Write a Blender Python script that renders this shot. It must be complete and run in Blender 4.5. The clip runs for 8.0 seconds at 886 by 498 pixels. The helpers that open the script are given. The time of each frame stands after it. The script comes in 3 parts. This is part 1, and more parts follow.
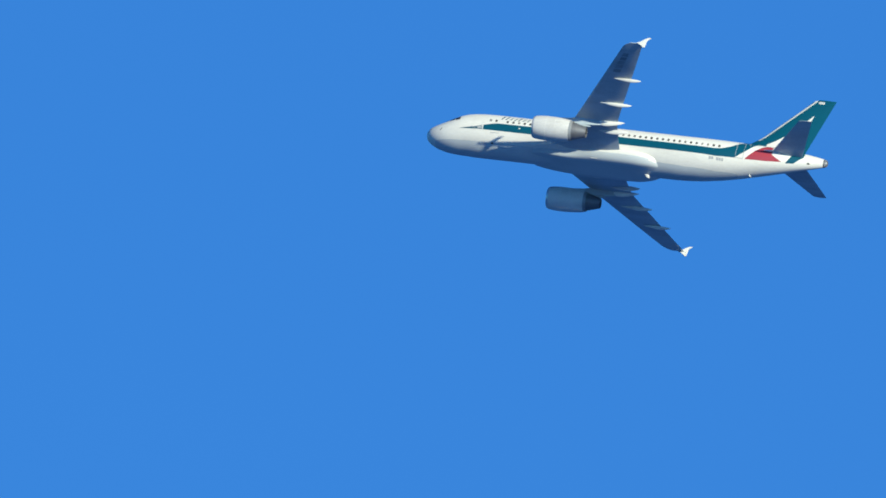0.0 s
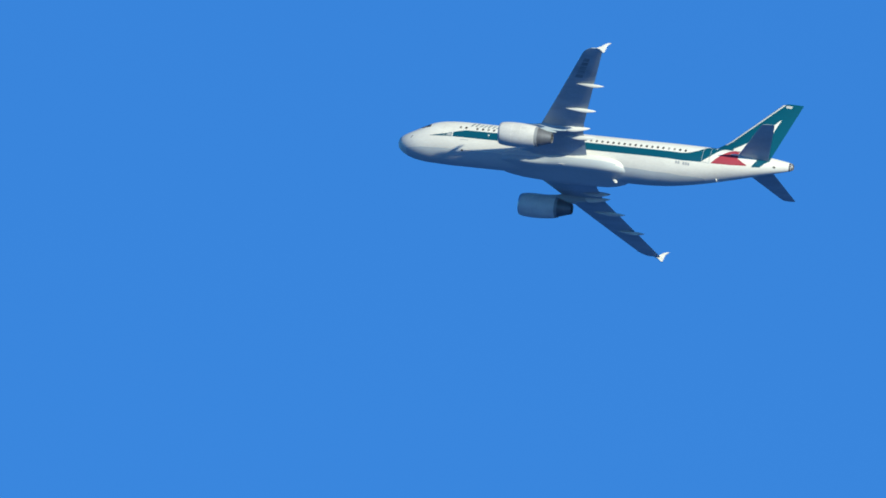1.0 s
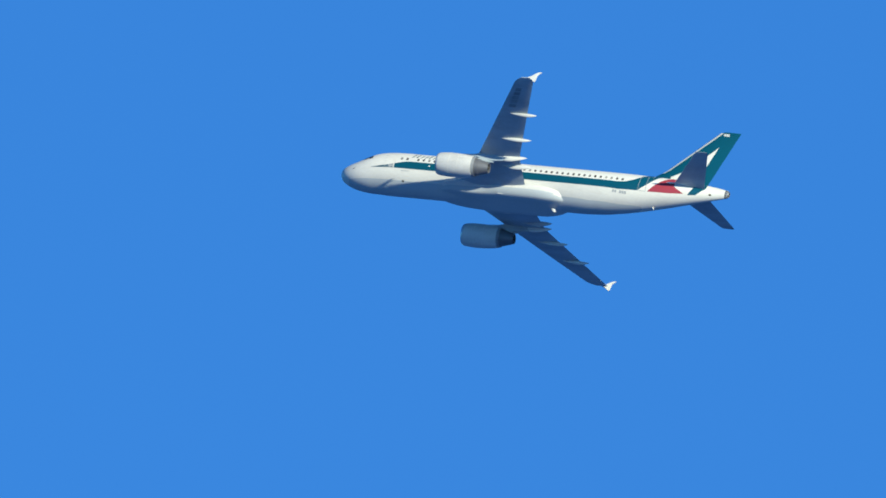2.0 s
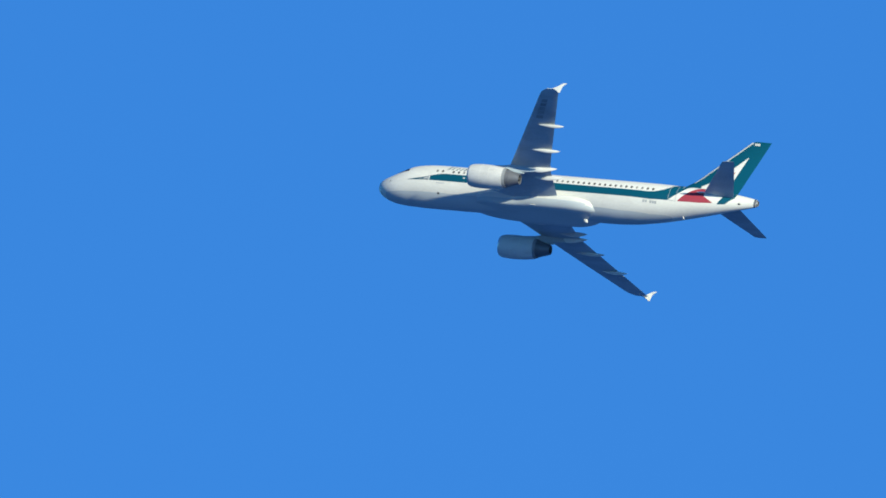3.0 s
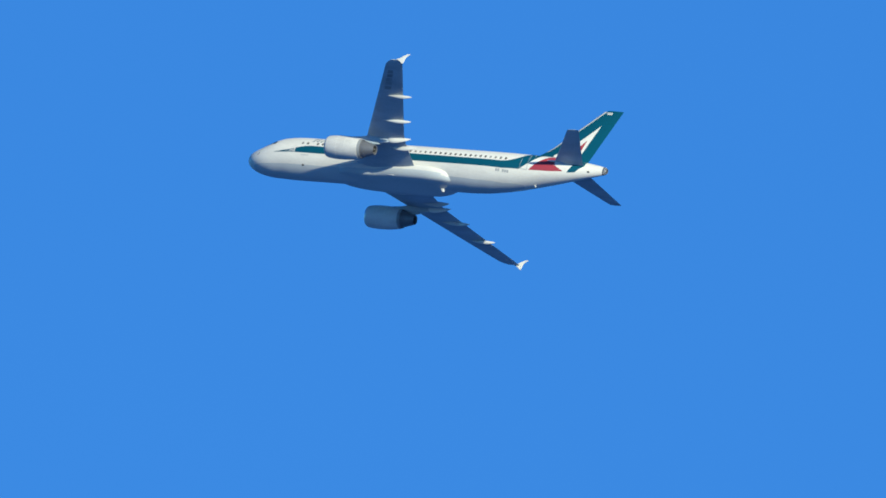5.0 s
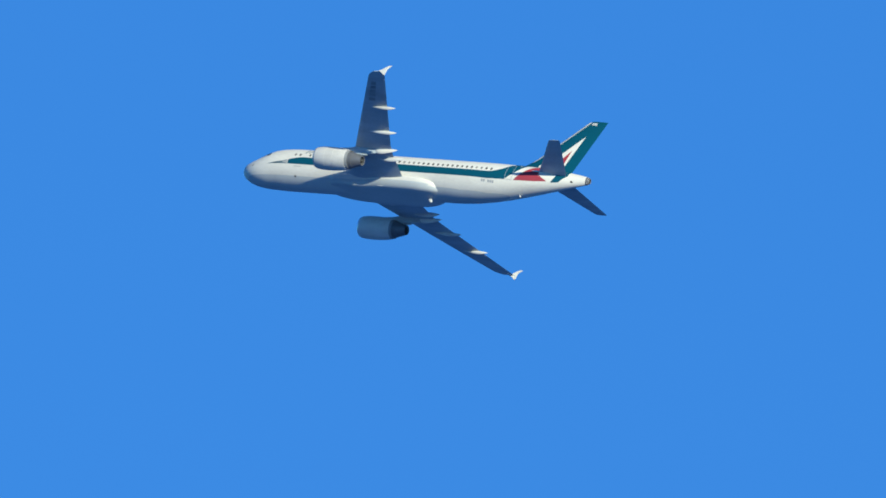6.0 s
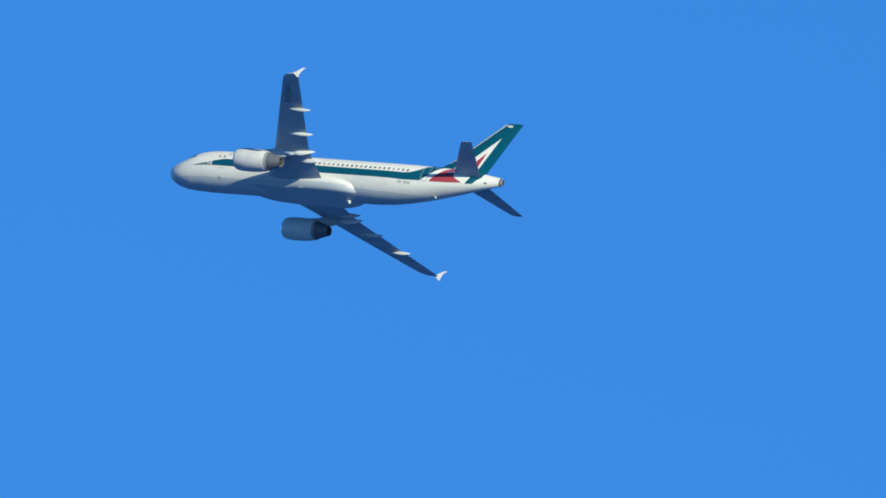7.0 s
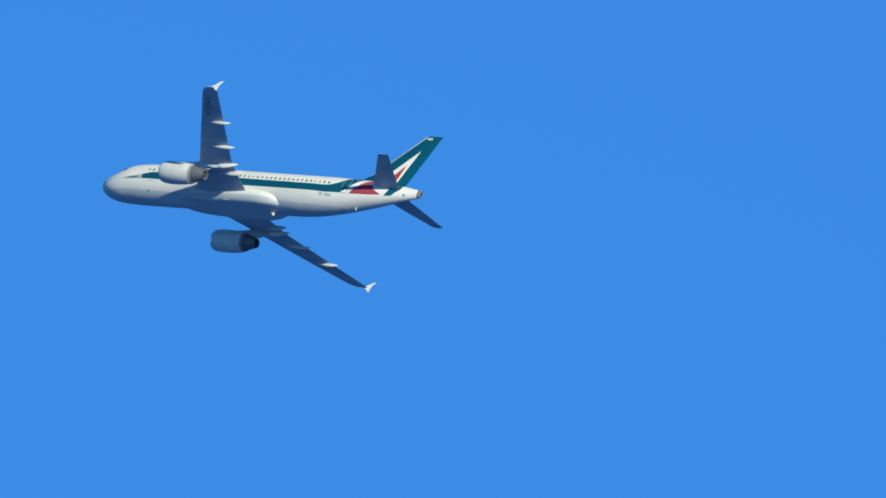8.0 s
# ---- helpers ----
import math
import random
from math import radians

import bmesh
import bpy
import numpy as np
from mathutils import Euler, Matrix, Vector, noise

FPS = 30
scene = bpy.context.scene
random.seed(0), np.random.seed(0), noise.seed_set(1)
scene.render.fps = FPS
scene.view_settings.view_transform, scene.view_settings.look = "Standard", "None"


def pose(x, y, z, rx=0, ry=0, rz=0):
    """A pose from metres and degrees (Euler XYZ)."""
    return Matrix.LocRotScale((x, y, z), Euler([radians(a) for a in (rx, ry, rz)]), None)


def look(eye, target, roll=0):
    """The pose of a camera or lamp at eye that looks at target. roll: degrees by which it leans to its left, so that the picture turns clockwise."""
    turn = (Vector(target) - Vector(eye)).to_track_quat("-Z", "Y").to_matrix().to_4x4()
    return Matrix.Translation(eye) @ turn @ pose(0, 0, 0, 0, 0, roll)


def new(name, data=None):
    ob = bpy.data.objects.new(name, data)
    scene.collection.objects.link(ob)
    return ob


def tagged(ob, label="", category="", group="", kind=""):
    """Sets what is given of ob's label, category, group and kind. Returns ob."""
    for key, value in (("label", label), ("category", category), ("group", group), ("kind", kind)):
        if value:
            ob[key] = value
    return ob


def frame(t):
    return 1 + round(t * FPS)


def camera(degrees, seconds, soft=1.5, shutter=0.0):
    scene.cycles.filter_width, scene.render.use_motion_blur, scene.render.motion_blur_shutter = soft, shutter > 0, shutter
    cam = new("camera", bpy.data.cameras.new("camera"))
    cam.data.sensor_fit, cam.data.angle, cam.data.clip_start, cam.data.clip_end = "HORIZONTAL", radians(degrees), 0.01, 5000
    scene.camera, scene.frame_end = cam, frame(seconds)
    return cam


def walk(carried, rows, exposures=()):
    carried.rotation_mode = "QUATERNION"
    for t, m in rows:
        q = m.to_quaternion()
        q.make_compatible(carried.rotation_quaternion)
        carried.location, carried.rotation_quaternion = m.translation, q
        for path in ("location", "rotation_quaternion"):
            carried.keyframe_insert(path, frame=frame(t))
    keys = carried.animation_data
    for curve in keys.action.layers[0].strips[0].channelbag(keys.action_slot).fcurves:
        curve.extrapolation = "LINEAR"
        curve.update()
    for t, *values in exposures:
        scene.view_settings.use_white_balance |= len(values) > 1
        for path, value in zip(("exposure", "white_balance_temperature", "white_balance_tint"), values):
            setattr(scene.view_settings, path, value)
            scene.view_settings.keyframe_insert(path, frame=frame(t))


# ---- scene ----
# ---------- camera: held by hand on the ground, following the airliner ----------
cam = camera(1.05, 8.0, soft=1.7)
walk(cam, [(t, pose(0, 0, 1.7, rx, ry, rz)) for t, rx, ry, rz in (
    (0, 103.65583, -6.08720, -169.48813),
    (0.1, 103.66331, -6.13090, -169.35698),
    (0.2, 103.67062, -6.14996, -169.23705),
    (0.3, 103.67747, -6.16799, -169.12366),
    (0.4, 103.68275, -6.18511, -169.01893),
    (0.5, 103.69545, -6.25061, -168.90408),
    (0.6, 103.70212, -6.21678, -168.75913),
    (0.7, 103.70377, -6.23187, -168.58948),
    (0.8, 103.70572, -6.24645, -168.40828),
    (0.9, 103.71397, -6.26048, -168.24005),
    (1, 103.71427, -6.27398, -168.07518),
    (1.1, 103.71944, -6.28806, -167.92811),
    (1.2, 103.73200, -6.30141, -167.78857),
    (1.3, 103.73465, -6.31502, -167.64960),
    (1.4, 103.74583, -6.32851, -167.51884),
    (1.5, 103.74883, -6.31406, -167.38111),
    (1.6, 103.75407, -6.35652, -167.26142),
    (1.7, 103.75427, -6.37113, -167.11779),
    (1.8, 103.75530, -6.38616, -166.96778),
    (1.9, 103.75336, -6.40180, -166.81987),
    (2, 103.75275, -6.40402, -166.66550),
    (2.1, 103.75624, -6.43476, -166.51909),
    (2.2, 103.76028, -6.45225, -166.35925),
    (3.3, 103.67254, -6.71435, -164.71119),
    (3.4, 103.66222, -6.74549, -164.56094),
    (3.5, 103.65283, -6.79109, -164.40677),
    (3.6, 103.63842, -6.81195, -164.25766),
    (3.7, 103.62365, -6.84735, -164.11096),
    (3.8, 103.61465, -6.88400, -163.97711),
    (3.9, 103.60817, -6.92199, -163.84561),
    (4, 103.59611, -6.97461, -163.72873),
    (4.1, 103.58478, -7.00257, -163.61434),
    (4.2, 103.57761, -7.04487, -163.51073),
    (4.3, 103.56247, -7.08882, -163.38948),
    (4.4, 103.55454, -7.13396, -163.27548),
    (4.5, 103.53765, -7.19381, -163.14656),
    (4.6, 103.52673, -7.22875, -162.99433),
    (4.7, 103.50916, -7.27829, -162.85172),
    (5.8, 103.32078, -7.89996, -161.33310),
    (5.9, 103.30526, -7.96187, -161.19077),
    (6, 103.27748, -7.94119, -161.01427),
    (6.1, 103.25698, -8.08787, -160.89882),
    (6.2, 103.23785, -8.15132, -160.78837),
    (6.3, 103.22442, -8.21485, -160.67300),
    (6.4, 103.20852, -8.27862, -160.56188),
    (6.5, 103.19150, -8.40597, -160.45105),
    (6.6, 103.16941, -8.40637, -160.30169),
    (6.7, 103.15140, -8.46993, -160.16096),
    (6.8, 103.12311, -8.53348, -160.00390),
    (6.9, 103.09406, -8.59656, -159.86302),
    (7, 103.06938, -8.66336, -159.73240),
    (7.1, 103.04967, -8.72016, -159.62210),
    (7.2, 103.02651, -8.78062, -159.49676),
    (7.3, 103.00011, -8.84007, -159.35290),
    (7.4, 102.98000, -8.89800, -159.20868),
    (7.5, 102.95174, -8.95283, -159.06486),
    (7.6, 102.92894, -9.00959, -158.93686),
    (7.7, 102.90973, -9.06246, -158.80626),
    (7.8, 102.87815, -9.11371, -158.65983),
    (7.9, 102.84696, -9.16267, -158.52275),
    (8, 102.82669, -9.20381, -158.40168),
)], exposures=[(0, 0.15), (1.0, 0.15), (4.5, 0.14), (8.0, 0.095)])

# ---------- sky, sun ----------
SUN_AZ, SUN_EL = 139.30, 18.06          # degrees: counter-clockwise from +x, and above the horizon

world = bpy.data.worlds.new("sky")
scene.world = world
world.use_nodes = True
wn = world.node_tree
sky = wn.nodes.new("ShaderNodeTexSky")
sky.sky_type = "NISHITA"
sky.sun_disc = False
sky.sun_elevation = radians(SUN_EL)
sky.sun_rotation = radians(90 - SUN_AZ)
sky.altitude = 1500
sky.air_density, sky.dust_density, sky.ozone_density = 1.0, 0.0, 4.0
bg = wn.nodes["Background"]
bg.inputs["Strength"].default_value = 0.087
tint = wn.nodes.new("ShaderNodeMix")
tint.data_type, tint.blend_type = "RGBA", "MULTIPLY"
tint.inputs["Factor"].default_value = 1.0
tint.inputs["B"].default_value = (0.285, 0.81, 1.33, 1)     # a clear, deep blue winter sky
wn.links.new(sky.outputs["Color"], tint.inputs["A"])
wn.links.new(tint.outputs["Result"], bg.inputs["Color"])

lamp = bpy.data.lights.new("sun", "SUN")
lamp.energy, lamp.angle, lamp.color = 5.0, radians(0.53), (0.97, 0.963, 0.755)
sun = new("sun", lamp)
az, el = radians(SUN_AZ), radians(SUN_EL)
to_sun = Vector((math.cos(el) * math.cos(az), math.cos(el) * math.sin(az), math.sin(el)))
sun.matrix_world = look(to_sun * 200, (0, 0, 0))


# ---------- materials ----------
def material(name, colour, rough, metal=0.0, coat=0.0, vary=0.06, scale=0.6, grime=None, bump=0.0):
    """Paint or metal with broad and fine variation of colour and gloss, in object space."""
    m = bpy.data.materials.new(name)
    m.use_nodes = True
    n, l = m.node_tree.nodes, m.node_tree.links
    bsdf = n["Principled BSDF"]
    bsdf.inputs["Metallic"].default_value = metal
    bsdf.inputs["Coat Weight"].default_value = coat
    bsdf.inputs["Coat Roughness"].default_value = 0.12
    at = n.new("ShaderNodeTexCoord")
    stretch = n.new("ShaderNodeMapping")
    stretch.inputs["Scale"].default_value = (0.35, 1.0, 1.0)
    l.new(at.outputs["Object"], stretch.inputs["Vector"])
    broad, fine = n.new("ShaderNodeTexNoise"), n.new("ShaderNodeTexNoise")
    broad.inputs["Scale"].default_value, broad.inputs["Detail"].default_value = scale, 4
    fine.inputs["Scale"].default_value, fine.inputs["Detail"].default_value = scale * 14, 6
    for tex in (broad, fine):
        l.new(stretch.outputs["Vector"], tex.inputs["Vector"])
    both = n.new("ShaderNodeMix")
    both.inputs["Factor"].default_value = 0.35
    l.new(broad.outputs["Fac"], both.inputs["A"])
    l.new(fine.outputs["Fac"], both.inputs["B"])
    ramp = n.new("ShaderNodeValToRGB")
    low = grime or [c * (1 - 2.2 * vary) for c in colour]
    ramp.color_ramp.elements[0].position, ramp.color_ramp.elements[1].position = 0.30, 0.62
    ramp.color_ramp.elements[0].color = (*low, 1)
    ramp.color_ramp.elements[1].color = (*colour, 1)
    l.new(both.outputs["Result"], ramp.inputs["Fac"])
    l.new(ramp.outputs["Color"], bsdf.inputs["Base Color"])
    gloss = n.new("ShaderNodeMapRange")
    gloss.inputs["To Min"].default_value, gloss.inputs["To Max"].default_value = rough * 1.3, rough * 0.8
    l.new(both.outputs["Result"], gloss.inputs["Value"])
    l.new(gloss.outputs["Result"], bsdf.inputs["Roughness"])
    if bump:
        relief = n.new("ShaderNodeBump")
        relief.inputs["Strength"].default_value, relief.inputs["Distance"].default_value = bump, 0.02
        l.new(fine.outputs["Fac"], relief.inputs["Height"])
        l.new(relief.outputs["Normal"], bsdf.inputs["Normal"])
    return m


WHITE = material("white_paint", (0.825, 0.815, 0.745), 0.42, coat=0.05, vary=0.03, grime=(0.68, 0.665, 0.61))
SEAM = material("door_seam_paint", (0.765, 0.76, 0.71), 0.45, vary=0.03)
NOZZLE = material("nozzle_grey_paint", (0.30, 0.32, 0.34), 0.45, vary=0.12, scale=1.5)
STAIN = material("dark_wing_marking", (0.33, 0.385, 0.425), 0.5, vary=0.2, scale=2.0)
COWL = material("cowl_paint", (0.75, 0.745, 0.71), 0.42, coat=0.05, vary=0.13, scale=1.3)
BELLY = material("grey_belly_paint", (0.57, 0.62, 0.635), 0.45, vary=0.06)
GREY = material("wing_grey_paint", (0.50, 0.585, 0.63), 0.5, vary=0.14, scale=0.9)
GREEN = material("green_paint", (0.002, 0.088, 0.14), 0.3, coat=0.3, vary=0.05)
RED = material("red_paint", (0.40, 0.05, 0.065), 0.3, coat=0.3, vary=0.05)
MARK = material("grey_marking", (0.42, 0.44, 0.45), 0.4, vary=0.05)
GLASS = material("dark_window_glass", (0.035, 0.035, 0.04), 0.3, vary=0.2)
BARE = material("bare_aluminium", (0.74, 0.75, 0.77), 0.28, metal=1.0, vary=0.06)


def uneven_blinds(m):
    """Some cabin windows look paler, with their blinds drawn."""
    n, l = m.node_tree.nodes, m.node_tree.links
    bsdf = next(k for k in n if k.type == "BSDF_PRINCIPLED")
    each, ramp, mix = n.new("ShaderNodeObjectInfo"), n.new("ShaderNodeValToRGB"), n.new("ShaderNodeMix")
    ramp.color_ramp.elements[0].position, ramp.color_ramp.elements[1].position = 0.55, 1.0
    ramp.color_ramp.elements[0].color, ramp.color_ramp.elements[1].color = (0, 0, 0, 1), (0.6, 0.6, 0.6, 1)
    l.new(each.outputs["Random"], ramp.inputs["Fac"])
    mix.data_type = "RGBA"
    l.new(ramp.outputs["Color"], mix.inputs["Factor"])
    l.new(bsdf.inputs["Base Color"].links[0].from_socket, mix.inputs[6])
    mix.inputs[7].default_value = (0.55, 0.54, 0.50, 1)
    l.new(mix.outputs[2], bsdf.inputs["Base Color"])


PANE = material("cabin_window_glass", (0.09, 0.085, 0.08), 0.3, vary=0.2)
uneven_blinds(PANE)
TITAN = material("heat_stained_titanium", (0.22, 0.23, 0.25), 0.5, metal=0.5, vary=0.14, scale=2.0)
SOOT = material("sooty_metal", (0.05, 0.05, 0.05), 0.6, metal=0.4, vary=0.2, scale=3.0)
# strong blue, set for the fill light it bounces onto the undersides
FILL_BLUE = material("blue_fill_ground", (0.0025, 0.095, 0.315), 0.9, vary=0.12, scale=0.004, bump=0.3)


# ---------- mesh helpers ----------
ORIGIN = Vector((18.8, 0.0, 0.0))    # the airliner's own origin, aft of its nose


def part(name, bm, mat, parent, label="", smooth=True, kind=""):
    """Links a bmesh as one mesh object under a thing or a part."""
    bmesh.ops.recalc_face_normals(bm, faces=bm.faces)
    bmesh.ops.translate(bm, verts=bm.verts, vec=-ORIGIN)
    me = bpy.data.meshes.new(name)
    bm.to_mesh(me)
    bm.free()
    for p in me.polygons:
        p.use_smooth = smooth
    if smooth:
        me.set_sharp_from_angle(angle=radians(38))
    me.materials.append(mat)
    ob = new(name, me)
    ob.parent = parent
    return tagged(ob, label=label, kind=kind)


def loft(rings, cap=True):
    """A bmesh skin through rings of equally many points."""
    bm = bmesh.new()
    rows = [[bm.verts.new(p) for p in ring] for ring in rings]
    for a, b in zip(rows, rows[1:]):
        for i in range(len(a)):
            j = (i + 1) % len(a)
            bm.faces.new((a[i], a[j], b[j], b[i]))
    if cap:
        bm.faces.new(rows[0])
        bm.faces.new(rows[-1])
    return bm


def curve_through(stations, x):
    """Smooth monotone curves through stations (x, a, b, ...), read at x."""
    table = np.array(stations, float)
    xs = table[:, 0]
    i = int(min(max(np.searchsorted(xs, x) - 1, 0), len(xs) - 2))
    h = np.diff(xs)
    t = (x - xs[i]) / h[i]
    out = []
    for c in range(1, table.shape[1]):
        ys = table[:, c]
        d = np.diff(ys) / h
        m = [d[0], d[-1]]
        for k, e in ((i, 0), (i + 1, 1)):
            if 0 < k < len(xs) - 1:
                if d[k - 1] * d[k] > 0:
                    w1, w2 = 2 * h[k] + h[k - 1], h[k] + 2 * h[k - 1]
                    m[e] = (w1 + w2) / (w1 / d[k - 1] + w2 / d[k])
                else:
                    m[e] = 0.0
            else:
                m[e] = d[0] if k == 0 else d[-1]
        out.append((2 * t ** 3 - 3 * t ** 2 + 1) * ys[i] + (t ** 3 - 2 * t ** 2 + t) * h[i] * m[0]
                   + (3 * t ** 2 - 2 * t ** 3) * ys[i + 1] + (t ** 3 - t ** 2) * h[i] * m[1])
    return out


def polyline(points, x):
    return float(np.interp(x, [p[0] for p in points], [p[1] for p in points]))


# ---------- the airliner's shape: metres aft of the nose, to the right, above the axis ----------
HULL = [(0, -.70, -.70, .0), (.12, -.36, -1.12, .39), (.4, -.08, -1.46, .73), (.9, .22, -1.75, 1.06), (1.6, .57, -1.98, 1.37),
        (2.3, .99, -2.11, 1.58), (3.0, 1.41, -2.18, 1.74), (3.8, 1.69, -2.20, 1.86), (5.0, 1.86, -2.24, 1.95),
        (6.4, 1.92, -2.24, 1.975), (12, 1.92, -2.24, 1.975), (23.5, 1.92, -2.24, 1.975), (25.5, 1.92, -2.13, 1.96),
        (27.5, 1.92, -1.86, 1.87), (29.5, 1.91, -1.45, 1.68), (31.5, 1.88, -.95, 1.42), (33.5, 1.82, -.44, 1.07),
        (35.5, 1.64, .08, .67), (36.8, 1.46, .42, .40), (37.4, 1.34, .60, .29)]


def hull_ring(x, n=64, grow=0.0):
    top, bottom, wide = curve_through(HULL, x)
    mid, tall = (top + bottom) / 2, (top - bottom) / 2
    return [Vector((x, (wide + grow) * math.sin(a), mid + (tall + grow) * math.cos(a))) for a in np.linspace(0, 2 * math.pi, n, endpoint=False)]


def hull_at(x, z, side, lift=0.012):
    """The point of the hull's skin at x and height z on one side (-1 left, 1 right)."""
    top, bottom, wide = curve_through(HULL, x)
    mid, tall = (top + bottom) / 2, (top - bottom) / 2
    k = max(-0.99999, min(0.99999, (z - mid) / tall))
    y = wide * math.sqrt(1 - k * k)
    normal = Vector((0, y / wide ** 2, (k * tall) / tall ** 2)).normalized()
    return Vector((x, side * (y + lift * normal.y), mid + k * tall + lift * normal.z))


def fin_edges(z):
    lead = 30.24 + (z - 2.13) * 0.855
    if z < 2.9:
        lead -= (2.9 - z) * 0.40
    trail = polyline([(1.2, 35.08), (2.37, 35.43), (7.9, 37.0)], z)
    return lead, trail


def foil(u, thick):
    """Half thickness of a wing section at the chord fraction u."""
    return 5 * thick * (0.2969 * math.sqrt(u) - 0.126 * u - 0.3516 * u * u + 0.2843 * u ** 3 - 0.1036 * u ** 4)


def fin_at(x, z, side, lift=0.012):
    lead, trail = fin_edges(z)
    u = max(0.001, min(0.999, (x - lead) / (trail - lead)))
    return Vector((x, side * (foil(u, 0.10) * (trail - lead) + lift), z))


def patch(skin, low, high, x0, x1, side, step=0.12, rows=8, lift=0.012):
    """Paint on a skin between the curves low(x) and high(x)."""
    bm = bmesh.new()
    n = max(2, int((x1 - x0) / step) + 1)
    grid = []
    for x in np.linspace(x0, x1, n):
        a, b = low(x), high(x)
        b = max(b, a + 0.002)
        grid.append([bm.verts.new(skin(x, a + (b - a) * k / rows, side, lift)) for k in range(rows + 1)])
    for a, b in zip(grid, grid[1:]):
        for k in range(rows):
            bm.faces.new((a[k], b[k], b[k + 1], a[k + 1]))
    return bm


# ---------- wings ----------
def wing_lead(y):
    lead = 12.75 + (y - 1.9) * 0.517
    if y < 3.4:
        lead -= (3.4 - y) ** 2 * 0.22
    if y > 16.1:
        lead += 0.45 * ((y - 16.1) / 0.75) ** 2.2
    return lead


def wing_trail(y):
    return polyline([(0, 18.60), (1.9, 18.62), (5.2, 18.70), (6.4, 18.92), (16.85, 22.12)], y)


def wing_rise(y):
    return -1.25 + 0.122 * (y - 2) + 0.0007 * (y - 2) ** 2


def wing_thick(y):
    return polyline([(1.5, 0.195), (3.4, 0.170), (5.0, 0.132), (6.4, 0.118), (16.0, 0.105), (16.85, 0.06)], y)


def wing_section(y, side, u0, u1, n=9):
    """A closed section of the wing between two chord fractions."""
    lead, trail = wing_lead(y), wing_trail(y)
    chord, rise, thick = trail - lead, wing_rise(y), wing_thick(y)
    us = [u0 + (u1 - u0) * (1 - math.cos(math.pi * k / (n - 1))) / 2 for k in range(n)]
    tilt = polyline([(1.9, 0.055), (6.4, 0.035), (16.8, 0.0)], y)
    def point(u, sign):
        camber = 0.018 * math.sin(math.pi * min(1, u)) + 0.012 * math.sin(2 * math.pi * u)
        z = rise + chord * (camber * 0.6 + sign * foil(max(u, 0.0), thick) + (0.5 - u) * tilt)
        return Vector((lead + u * chord, side * y, z))
    upper = [point(u, 1) for u in us]
    lower = [point(u, -1) for u in reversed(us)]
    if u0 == 0:
        lower = lower[:-1] + [point(0.0002, -1)]
    return upper + lower


def wing_under(y, u, side, lift=0.012):
    """A point just below the wing's lower skin, at the chord fraction u."""
    lead, trail = wing_lead(y), wing_trail(y)
    chord = trail - lead
    tilt = polyline([(1.9, 0.055), (6.4, 0.035), (16.8, 0.0)], y)
    camber = 0.018 * math.sin(math.pi * u) + 0.012 * math.sin(2 * math.pi * u)
    return Vector((lead + u * chord, side * y, wing_rise(y) + chord * (camber * 0.6 - foil(u, wing_thick(y)) + (0.5 - u) * tilt) - lift))


def wing_piece(side, ys, u0, u1):
    return loft([wing_section(y, side, u0, u1) for y in ys])


def span_steps(a, b, n):
    return [a + (b - a) * k / n for k in range(n + 1)]


def body_of_turn(stations, y, z, n=28, cap=True):
    """Rings (x, radius[, drop]) round an axis that runs aft."""
    rings = []
    for s in stations:
        x, r, drop = s[0], s[1], (s[2] if len(s) > 2 else 0)
        rings.append([Vector((x, y + r * math.sin(a), z + drop + r * math.cos(a))) for a in np.linspace(0, 2 * math.pi, n, endpoint=False)])
    return loft(rings, cap)


def canoe(x0, x1, y, z_front, z_rear, wide, deep, side, belly=1.2):
    """A slender fairing that hangs under the wing and tapers to its tail."""
    rings = []
    for k in range(15):
        s = k / 14
        full = max(0.02, math.sin(math.pi * s ** belly) ** 0.7)
        z = z_front + (z_rear - z_front) * s
        ring = []
        for a in np.linspace(0, 2 * math.pi, 14, endpoint=False):
            drop = math.cos(a)
            h = deep * full * (0.35 if drop > 0 else 1.0)
            ring.append(Vector((x0 + (x1 - x0) * s, side * y + wide * full * math.sin(a), z + h * drop)))
        rings.append(ring)
    return loft(rings)


